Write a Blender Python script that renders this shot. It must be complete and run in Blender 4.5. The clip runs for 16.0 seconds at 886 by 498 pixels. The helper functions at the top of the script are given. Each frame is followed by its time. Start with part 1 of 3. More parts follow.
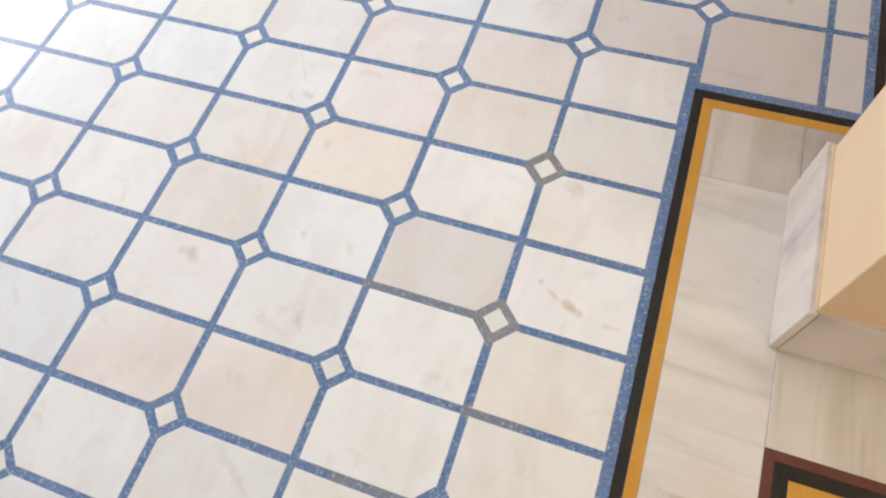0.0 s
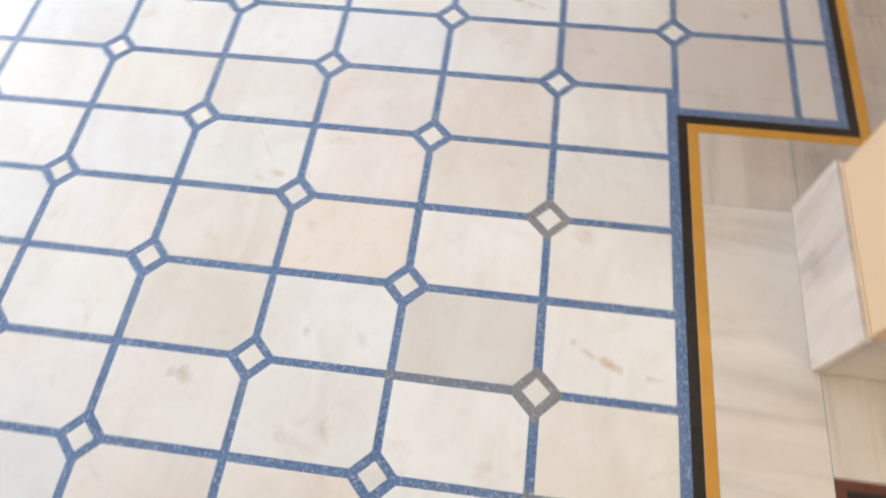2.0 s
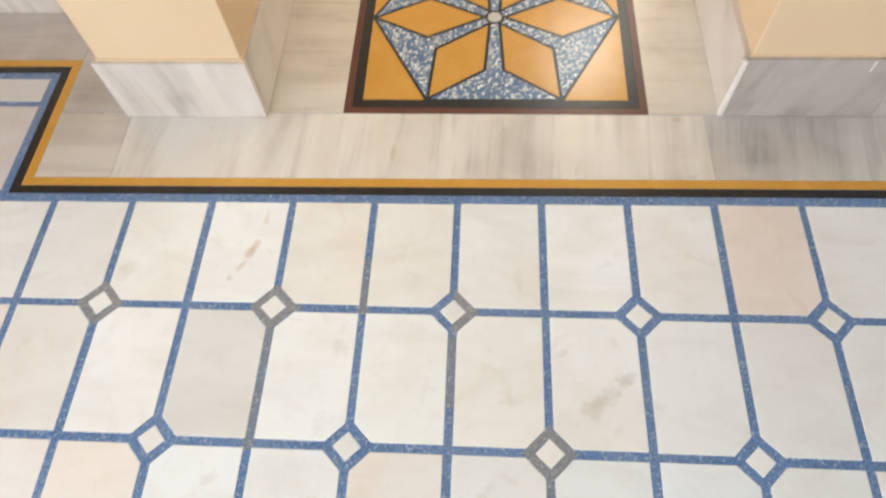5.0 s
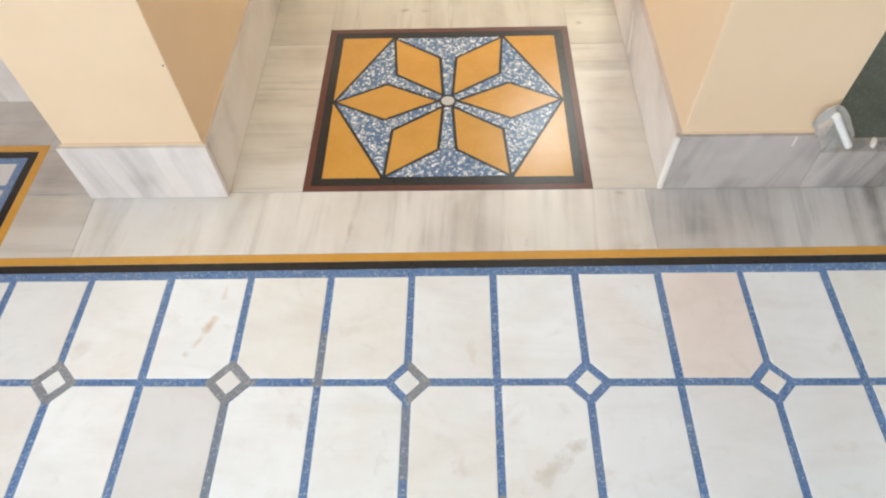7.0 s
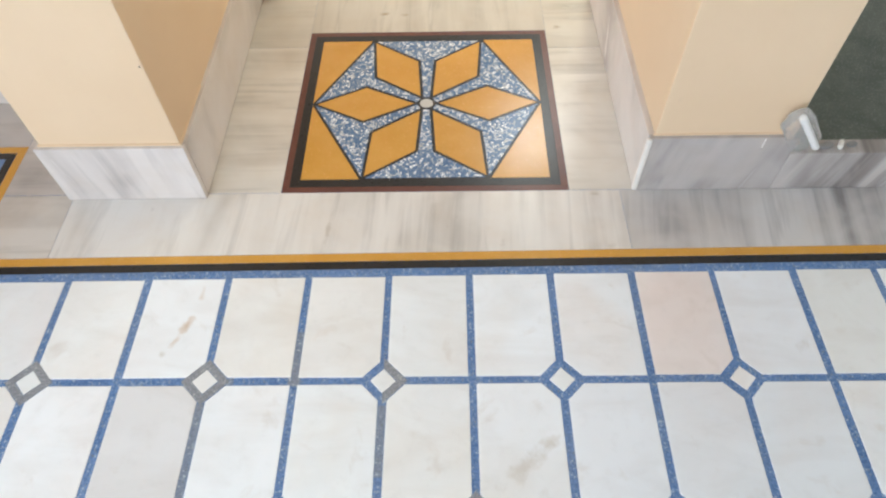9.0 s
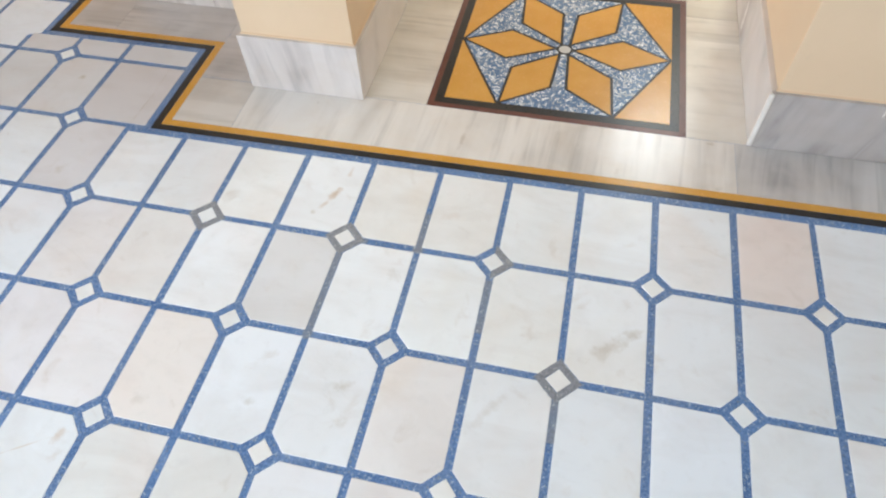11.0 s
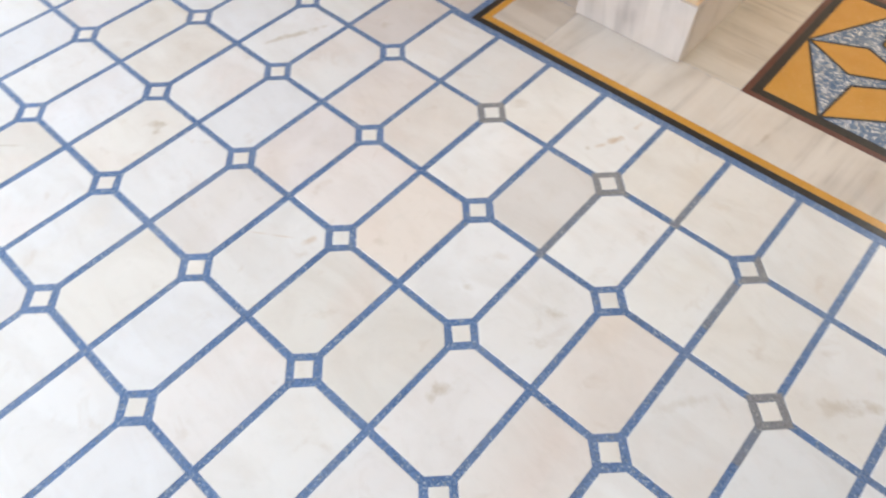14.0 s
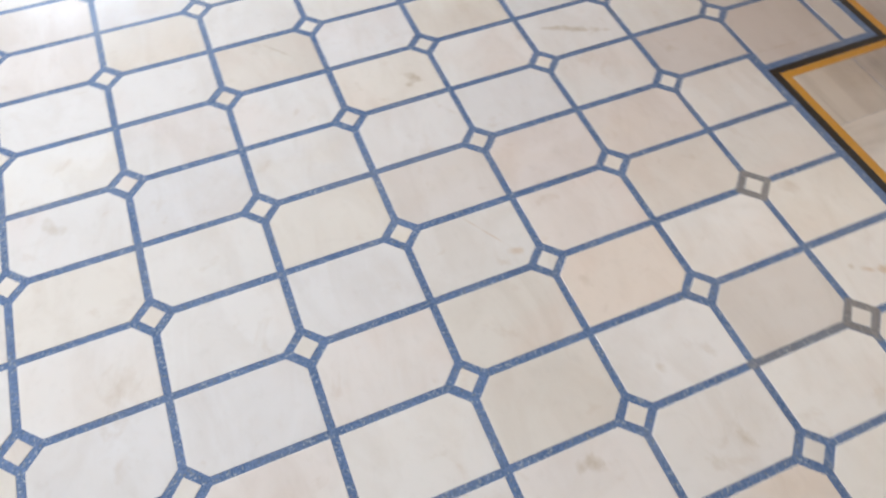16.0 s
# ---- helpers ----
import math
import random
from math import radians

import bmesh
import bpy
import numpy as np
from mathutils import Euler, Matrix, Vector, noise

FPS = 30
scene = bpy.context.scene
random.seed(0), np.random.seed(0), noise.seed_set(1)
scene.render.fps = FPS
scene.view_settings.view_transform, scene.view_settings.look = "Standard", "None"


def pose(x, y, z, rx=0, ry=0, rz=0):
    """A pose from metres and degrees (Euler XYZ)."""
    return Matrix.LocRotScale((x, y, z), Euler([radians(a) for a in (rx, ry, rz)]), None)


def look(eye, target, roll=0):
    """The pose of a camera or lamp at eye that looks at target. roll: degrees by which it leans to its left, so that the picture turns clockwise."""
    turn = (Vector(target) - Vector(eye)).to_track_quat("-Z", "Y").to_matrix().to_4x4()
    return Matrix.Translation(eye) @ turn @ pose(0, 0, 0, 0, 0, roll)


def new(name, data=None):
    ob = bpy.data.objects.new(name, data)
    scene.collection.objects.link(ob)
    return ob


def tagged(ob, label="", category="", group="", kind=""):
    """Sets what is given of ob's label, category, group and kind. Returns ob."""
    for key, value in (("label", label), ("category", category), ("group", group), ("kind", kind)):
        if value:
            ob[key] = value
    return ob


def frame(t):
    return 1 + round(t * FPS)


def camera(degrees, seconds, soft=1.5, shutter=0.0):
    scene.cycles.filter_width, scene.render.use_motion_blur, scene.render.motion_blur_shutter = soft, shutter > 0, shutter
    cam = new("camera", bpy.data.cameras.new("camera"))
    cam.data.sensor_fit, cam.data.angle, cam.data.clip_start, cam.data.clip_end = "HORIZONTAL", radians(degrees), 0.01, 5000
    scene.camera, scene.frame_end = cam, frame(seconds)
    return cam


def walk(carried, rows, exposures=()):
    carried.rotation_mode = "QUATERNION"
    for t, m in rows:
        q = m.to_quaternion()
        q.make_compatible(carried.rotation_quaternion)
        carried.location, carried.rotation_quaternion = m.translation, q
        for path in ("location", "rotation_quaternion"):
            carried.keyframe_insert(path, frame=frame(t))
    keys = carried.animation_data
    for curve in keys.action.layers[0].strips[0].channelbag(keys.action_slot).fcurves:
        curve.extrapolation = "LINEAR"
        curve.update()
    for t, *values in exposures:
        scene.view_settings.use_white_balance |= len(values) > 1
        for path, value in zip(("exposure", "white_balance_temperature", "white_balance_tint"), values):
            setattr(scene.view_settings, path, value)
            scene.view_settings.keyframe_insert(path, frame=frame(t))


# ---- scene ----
# The camera and its walk
cam = camera(69.0, 16.0, soft=2.2, shutter=0.5)
PATH = [
    (0, (0.347, 0.114, 1.007), (-0.445, -0.312, -0.78), -10.3),
    (0.5, (0.327, 0.096, 1.012), (-0.463, -0.334, -0.774), -11.6),
    (1, (0.306, 0.065, 1.014), (-0.497, -0.347, -0.771), -10.1),
    (1.5, (0.273, 0.0, 0.995), (-0.579, -0.38, -0.775), -9.3),
    (2, (0.261, -0.075, 0.994), (-0.62, -0.257, -0.792), -4.4),
    (2.5, (0.269, -0.185, 0.974), (-0.538, -0.073, -0.853), -6.2),
    (3, (0.306, -0.257, 0.985), (-0.53, 0.044, -0.807), -5.5),
    (3.2, (0.313, -0.265, 0.977), (-0.51, 0.093, -0.811), -5.4),
    (3.5, (0.357, -0.303, 0.962), (-0.323, 0.17, -0.859), -6.3),
    (3.7, (0.39, -0.324, 0.956), (-0.192, 0.203, -0.883), -9.3),
    (4, (0.411, -0.339, 0.983), (0.04, 0.324, -0.867), -4.6),
    (4.2, (0.406, -0.368, 0.986), (0.066, 0.383, -0.836), -7.8),
    (4.5, (0.377, -0.39, 1.004), (0.115, 0.377, -0.824), -12.0),
    (4.7, (0.356, -0.414, 1.006), (0.193, 0.428, -0.801), -8.0),
    (6.8, (0.401, -0.46, 1.035), (0.352, 0.699, -0.595), -2.2),
    (7, (0.406, -0.454, 1.033), (0.347, 0.704, -0.597), -2.8),
    (7.5, (0.414, -0.434, 1.027), (0.38, 0.742, -0.591), -1.8),
    (8, (0.415, -0.445, 1.027), (0.397, 0.748, -0.578), -1.2),
    (8.2, (0.417, -0.451, 1.029), (0.401, 0.751, -0.57), -1.4),
    (10.3, (0.444, -0.642, 1.04), (0.331, 0.46, -0.625), -0.7),
    (10.5, (0.434, -0.71, 1.032), (0.242, 0.438, -0.594), -2.3),
    (11, (0.407, -0.743, 1.047), (0.098, 0.412, -0.556), -2.9),
    (11.5, (0.427, -0.753, 1.042), (0.132, 0.406, -0.56), -3.1),
    (12, (0.416, -0.756, 1.032), (0.092, 0.365, -0.592), -2.6),
    (12.5, (0.396, -0.779, 1.034), (-0.035, 0.303, -0.592), -1.7),
    (13, (0.381, -0.796, 1.033), (-0.176, 0.211, -0.603), -2.4),
    (13.5, (0.352, -0.828, 1.025), (-0.313, 0.103, -0.615), -1.2),
    (14, (0.325, -0.854, 1.019), (-0.437, -0.029, -0.635), -0.8),
    (14.5, (0.303, -0.867, 1.026), (-0.547, -0.125, -0.626), -0.2),
    (15, (0.282, -0.881, 1.016), (-0.647, -0.243, -0.636), -1.5),
    (15.5, (0.256, -0.882, 1.021), (-0.717, -0.34, -0.64), -1.5),
    (16, (0.165, -0.872, 1.019), (-0.789, -0.461, -0.69), 1.1),
]
walk(cam, [(t, look(eye, target, roll)) for t, eye, target, roll in PATH],
     exposures=[(0.0, 0.015, 6080, 11), (1.5, 0.005, 6080, 11), (3.0, 0.065, 6230, 8), (4.5, 0.135, 6100, 7), (7.0, 0.215, 5700, 6), (7.5, 0.205, 5580, 6), (8.2, 0.195, 5520, 6),
                (10.5, 0.115, 5450, 6), (12.5, 0.095, 5680, 7), (14.0, 0.015, 5900, 10), (15.0, -0.295, 6150, 13), (15.5, -0.525, 6180, 13), (16.0, -0.355, 6180, 12)])

# World, sun and large lights
world = bpy.data.worlds.new("world")
scene.world = world
world.use_nodes = True
wn = world.node_tree.nodes
sky = wn.new("ShaderNodeTexSky")
sky.sky_type, sky.sun_disc = "NISHITA", False
sky.sun_elevation, sky.sun_rotation = radians(40), radians(250)
wn["Background"].inputs["Strength"].default_value = 0.12
world.node_tree.links.new(sky.outputs[0], wn["Background"].inputs["Color"])


def area_lamp(name, eye, target, width, height, watts, colour):
    """A rectangular area lamp, set in a doorway or added as fill."""
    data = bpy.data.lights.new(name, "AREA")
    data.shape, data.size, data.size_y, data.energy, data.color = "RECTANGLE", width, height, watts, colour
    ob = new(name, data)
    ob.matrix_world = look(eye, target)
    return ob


area_lamp("daylight_west", (-4.66, -1.6, 1.1), (0, -1.6, 1.1), 1.25, 2.0, 90, (0.80, 0.915, 1.0))
# Added soft fill; no window is known on the south side.
area_lamp("fill_south", (-1.75, -3.96, 1.5), (-1.0, 0, 0.5), 2.9, 1.0, 110, (1.0, 0.965, 0.92))
# Unseen source, placed from the highlight on the floor; its window is added.
area_lamp("glare_source_north", (0.905, 2.30, 1.69), (0.6, 0.4, 0.0), 0.30, 0.26, 6.5, (1.0, 0.95, 0.86))
# Added warm fill for the right pillar's inner face and the passage.
area_lamp("fill_lobby", (-0.90, 1.74, 1.05), (0.8, 1.3, 0.7), 0.9, 1.9, 21, (1.0, 0.86, 0.69))
# Added warm fill for the left pillar's passage face; stands in no opening.
area_lamp("fill_side", (1.07, 1.76, 1.15), (-0.3, 0.95, 0.8), 0.8, 1.6, 9.5, (1.0, 0.83, 0.50))


# Materials
def material(name):
    m = bpy.data.materials.new(name)
    m.use_nodes = True
    return m, m.node_tree.nodes, m.node_tree.links, m.node_tree.nodes["Principled BSDF"]


def node(nodes, links, kind, settings=(), **inputs):
    """A node with settings and inputs; an input may be a value or a socket. Underscores stand for blanks."""
    n = nodes.new(kind)
    for key, value in settings:
        if key == "operation":
            n.operation = value
        elif key == "blend_type":
            n.data_type, n.blend_type = "RGBA", value
        elif key == "feature":
            n.feature = value
        elif key == "noise_dimensions":
            n.noise_dimensions = value
    for key, value in inputs.items():
        name = key.replace("_", " ")
        sock = n.inputs[int(name[1:])] if name[0] == "n" and name[1:].isdigit() else n.inputs[name]
        if isinstance(value, bpy.types.NodeSocket):
            links.new(value, sock)
        else:
            sock.default_value = value
    return n


def ramp(nodes, links, fac, stops):
    n = nodes.new("ShaderNodeValToRGB")
    while len(n.color_ramp.elements) < len(stops):
        n.color_ramp.elements.new(0.5)
    for e, (at, c) in zip(n.color_ramp.elements, stops):
        e.position, e.color = at, (c, c, c, 1) if isinstance(c, (int, float)) else (*c, 1)
    links.new(fac, n.inputs[0])
    return n.outputs[0]


def mixed(nodes, links, fac, a, b, blend="MIX"):
    n = nodes.new("ShaderNodeMix")
    n.data_type, n.blend_type = "RGBA", blend
    for sock, value in ((n.inputs[0], fac), (n.inputs[6], a), (n.inputs[7], b)):
        if isinstance(value, bpy.types.NodeSocket):
            links.new(value, sock)
        elif isinstance(value, (int, float)):
            sock.default_value = value
        else:
            sock.default_value = (*value, 1)
    return n.outputs[2]


def calc(nodes, links, op, a, b=0.0, c=None):
    n = nodes.new("ShaderNodeMath")
    n.operation = op
    for sock, value in zip(n.inputs, (a, b, 0.0 if c is None else c)):
        if isinstance(value, bpy.types.NodeSocket):
            links.new(value, sock)
        else:
            sock.default_value = value
    return n.outputs[0]


def place(nodes, links, scale=(1, 1, 1), turn=0.0, shift=None):
    """World position, turned about z, stretched and shifted."""
    geo = nodes.new("ShaderNodeNewGeometry")
    m = nodes.new("ShaderNodeMapping")
    m.inputs["Scale"].default_value = scale
    m.inputs["Rotation"].default_value = (0, 0, turn)
    links.new(geo.outputs["Position"], m.inputs["Vector"])
    if shift is not None:
        links.new(shift, m.inputs["Location"])
    return m.outputs[0]


def noise_at(nodes, links, vector, scale, detail=4.0, rough=0.55, warp=0.0):
    n = nodes.new("ShaderNodeTexNoise")
    n.inputs["Scale"].default_value, n.inputs["Detail"].default_value = scale, detail
    n.inputs["Roughness"].default_value, n.inputs["Distortion"].default_value = rough, warp
    links.new(vector, n.inputs["Vector"])
    return n.outputs["Fac"]


def relief(nodes, links, bsdf, height, strength, distance):
    b = nodes.new("ShaderNodeBump")
    b.inputs["Strength"].default_value, b.inputs["Distance"].default_value = strength, distance
    links.new(height, b.inputs["Height"])
    links.new(b.outputs[0], bsdf.inputs["Normal"])


# Marks in single slabs: x, y, half length, half width, turn in degrees, strength
BROWN_MARKS = [
    (-0.058, 0.111, 0.024, 0.011, 70, 0.6), (-0.043, 0.180, 0.020, 0.006, 80, 0.3), (-0.072, 0.078, 0.016, 0.007, 60, 0.35),
    (-0.348, -0.503, 0.018, 0.010, 50, 0.5), (-0.405, -0.536, 0.080, 0.0018, 32, 0.32), (0.200, 0.095, 0.022, 0.012, 20, 0.15),
    (-0.150, -0.330, 0.006, 0.005, 0, 0.35),
]
GREY_MARKS = [
    (0.550, -0.147, 0.060, 0.016, 40, 0.42), (0.590, -0.112, 0.022, 0.014, 30, 0.45), (-0.838, -0.518, 0.024, 0.014, 30, 0.6), (-0.820, -0.535, 0.010, 0.010, 0, 0.5),
    (-0.846, -0.112, 0.082, 0.011, 66, 0.6), (0.044, -0.555, 0.022, 0.014, 40, 0.5),
    (0.112, -0.386, 0.018, 0.012, 20, 0.35), (0.097, -0.318, 0.022, 0.012, 20, 0.4), (-0.056, -0.379, 0.014, 0.010, 0, 0.3),
    (1.057, 0.066, 0.022, 0.010, 60, 0.3), (-0.719, -1.286, 0.030, 0.015, 40, 0.3), (-0.705, 0.070, 0.024, 0.012, 70, 0.3),
    (-0.834, 0.370, 0.010, 0.010, 0, 0.5), (-1.033, -0.776, 0.060, 0.0030, 40, 0.4), (0.040, -0.580, 0.012, 0.010, 0, 0.4),
    (-0.619, 0.300, 0.070, 0.0018, 88, 0.5), (-0.621, 0.410, 0.060, 0.0015, 91, 0.4), (0.355, -0.310, 0.060, 0.010, 55, 0.22), (-0.090, 0.053, 0.008, 0.006, 0, 0.4), (-0.249, -0.415, 0.020, 0.010, 30, 0.2),
]
SURROUND_MARKS = [(0.256, 1.064, 0.018, 0.009, 10, 0.75), (0.314, 1.058, 0.014, 0.007, 0, 0.6), (0.714, 0.997, 0.014, 0.009, 0, 0.75),
                  (0.735, 0.420, 0.016, 0.004, 0, 0.4), (0.180, 0.330, 0.05, 0.006, 85, 0.3)]


def spots(n, k, position, marks, edge_scale):
    """How far a place lies inside one of the marks, with ragged edges."""
    rough, total = noise_at(n, k, position, edge_scale, 4, 0.6), None
    for x, y, a, b, turn, strength in marks:
        mp = n.new("ShaderNodeMapping")
        mp.vector_type = "TEXTURE"
        mp.inputs["Location"].default_value = (x, y, 0)
        mp.inputs["Rotation"].default_value = (0, 0, radians(turn))
        mp.inputs["Scale"].default_value = (a, b, 1)
        k.new(position, mp.inputs["Vector"])
        far = n.new("ShaderNodeVectorMath")
        far.operation = "LENGTH"
        k.new(mp.outputs[0], far.inputs[0])
        edge = calc(n, k, "ADD", far.outputs["Value"], calc(n, k, "MULTIPLY", calc(n, k, "SUBTRACT", rough, 0.5), 3.2))
        spot = calc(n, k, "MULTIPLY", ramp(n, k, edge, [(0.0, 1.0), (1.45, 0.0)]), strength)
        total = spot if total is None else calc(n, k, "MAXIMUM", total, spot)
    return total


def white_marble():
    """Polished white marble with faint clouds, hair veins and a tint of its own for each slab."""
    m, n, k, bsdf = material("white_marble")
    info = n.new("ShaderNodeObjectInfo")
    seed = node(n, k, "ShaderNodeCombineXYZ", X=calc(n, k, "MULTIPLY", info.outputs["Random"], 37.0),
                Y=calc(n, k, "MULTIPLY", info.outputs["Random"], 91.0), Z=0.0).outputs[0]
    base = place(n, k, shift=seed)
    slant = place(n, k, scale=(3.5, 8.0, 1.0), turn=0.85, shift=seed)
    cloud = noise_at(n, k, slant, 1.3, 5, 0.6, 0.9)
    warm = noise_at(n, k, base, 3.4, 3, 0.55, 0.4)
    fine = noise_at(n, k, base, 40.0, 4, 0.6)
    smudge = ramp(n, k, noise_at(n, k, base, 15.0, 4, 0.6, 0.5), [(0.61, 0.0), (0.80, 0.36)])
    vein = noise_at(n, k, place(n, k, scale=(1.0, 2.2, 1.0), turn=0.6, shift=seed), 3.0, 5, 0.6, 1.2)
    hair = ramp(n, k, calc(n, k, "ABSOLUTE", calc(n, k, "SUBTRACT", vein, 0.5)), [(0.0, 1.0), (0.010, 0.35), (0.035, 0.0)])
    hair = calc(n, k, "MULTIPLY", hair, ramp(n, k, warm, [(0.56, 0.0), (0.70, 1.0)]))
    tint = mixed(n, k, ramp(n, k, cloud, [(0.44, 0.0), (0.75, 0.6)]), info.outputs["Color"],
                 mixed(n, k, 1.0, info.outputs["Color"], (0.87, 0.84, 0.81), "MULTIPLY"))
    shade = ramp(n, k, info.outputs["Random"], [(0.0, (0.98, 0.87, 0.835)), (0.35, (0.97, 0.89, 0.78)), (0.7, (0.90, 0.885, 0.85)), (1.0, (0.97, 0.85, 0.80))])
    tint = mixed(n, k, ramp(n, k, warm, [(0.48, 0.0), (0.74, 0.6)]), tint, mixed(n, k, 1.0, tint, shade, "MULTIPLY"))
    pale = ramp(n, k, noise_at(n, k, base, 7.0, 3, 0.5, 0.6), [(0.30, 1.0), (0.52, 0.0)])
    tint = mixed(n, k, calc(n, k, "MULTIPLY", pale, 0.35), tint, mixed(n, k, 1.0, tint, (1.06, 1.07, 1.09), "MULTIPLY"))
    tint = mixed(n, k, ramp(n, k, fine, [(0.55, 0.0), (0.8, 0.12)]), tint, (0.52, 0.50, 0.46))
    tint = mixed(n, k, smudge, tint, (0.58, 0.48, 0.38))
    tint = mixed(n, k, calc(n, k, "MULTIPLY", hair, 0.09), tint, (0.42, 0.36, 0.28))
    geo = n.new("ShaderNodeNewGeometry")
    tint = mixed(n, k, spots(n, k, geo.outputs["Position"], BROWN_MARKS, 42.0), tint, (0.54, 0.34, 0.15))
    tint = mixed(n, k, spots(n, k, geo.outputs["Position"], GREY_MARKS, 42.0), tint, (0.49, 0.415, 0.30))
    k.new(tint, bsdf.inputs["Base Color"])
    bsdf.inputs["Roughness"].default_value = 0.16
    k.new(ramp(n, k, fine, [(0.3, 0.13), (0.75, 0.24)]), bsdf.inputs["Roughness"])
    bsdf.inputs["Specular IOR Level"].default_value = 0.36
    relief(n, k, bsdf, noise_at(n, k, geo.outputs["Position"], 14.0, 3), 0.03, 0.004)
    return m


def streaked_marble(name, turn, light, dark, slope=0.0):
    """Grey banded marble whose streaks run along y, turned by an angle about z."""
    m, n, k, bsdf = material(name)
    info = n.new("ShaderNodeObjectInfo")
    seed = node(n, k, "ShaderNodeCombineXYZ", X=calc(n, k, "MULTIPLY", info.outputs["Random"], 23.0),
                Y=calc(n, k, "MULTIPLY", info.outputs["Random"], 57.0), Z=0.0).outputs[0]
    geo = n.new("ShaderNodeNewGeometry")
    spin = n.new("ShaderNodeMapping")
    spin.inputs["Rotation"].default_value = (0, slope, turn)
    k.new(geo.outputs["Position"], spin.inputs["Vector"])
    wide = n.new("ShaderNodeMapping")
    wide.inputs["Scale"].default_value = (12.0, 1.1, 1.6)
    k.new(spin.outputs[0], wide.inputs["Vector"])
    k.new(seed, wide.inputs["Location"])
    thin = n.new("ShaderNodeMapping")
    thin.inputs["Scale"].default_value = (30.0, 1.7, 2.6)
    k.new(spin.outputs[0], thin.inputs["Vector"])
    k.new(seed, thin.inputs["Location"])
    band = noise_at(n, k, wide.outputs[0], 1.0, 3, 0.55, 0.5)
    line = noise_at(n, k, thin.outputs[0], 1.0, 4, 0.6, 0.6)
    cloud = noise_at(n, k, geo.outputs["Position"], 9.0, 4, 0.6, 0.4)
    broken = ramp(n, k, noise_at(n, k, geo.outputs["Position"], 5.0, 3, 0.6, 0.5), [(0.36, 0.25), (0.60, 1.0)])
    tint = mixed(n, k, calc(n, k, "MULTIPLY", ramp(n, k, band, [(0.40, 0.0), (0.70, 1.0)]), broken), light, dark)
    streak = calc(n, k, "MULTIPLY", ramp(n, k, line, [(0.52, 0.0), (0.70, 0.55)]), broken)
    tint = mixed(n, k, streak, tint, tuple(v * 0.66 for v in dark))
    tint = mixed(n, k, ramp(n, k, cloud, [(0.45, 0.0), (0.75, 0.4)]), tint, mixed(n, k, 1.0, tint, (0.88, 0.81, 0.72), "MULTIPLY"))
    speck = ramp(n, k, noise_at(n, k, geo.outputs["Position"], 22.0, 2, 0.5), [(0.72, 0.0), (0.80, 0.3)])
    tint = mixed(n, k, speck, tint, (0.40, 0.33, 0.26))
    tint = mixed(n, k, spots(n, k, geo.outputs["Position"], SURROUND_MARKS, 70.0), tint, (0.36, 0.27, 0.17))
    k.new(tint, bsdf.inputs["Base Color"])
    k.new(ramp(n, k, line, [(0.3, 0.17), (0.75, 0.30)]), bsdf.inputs["Roughness"])
    bsdf.inputs["Specular IOR Level"].default_value = 0.45
    relief(n, k, bsdf, cloud, 0.04, 0.003)
    return m


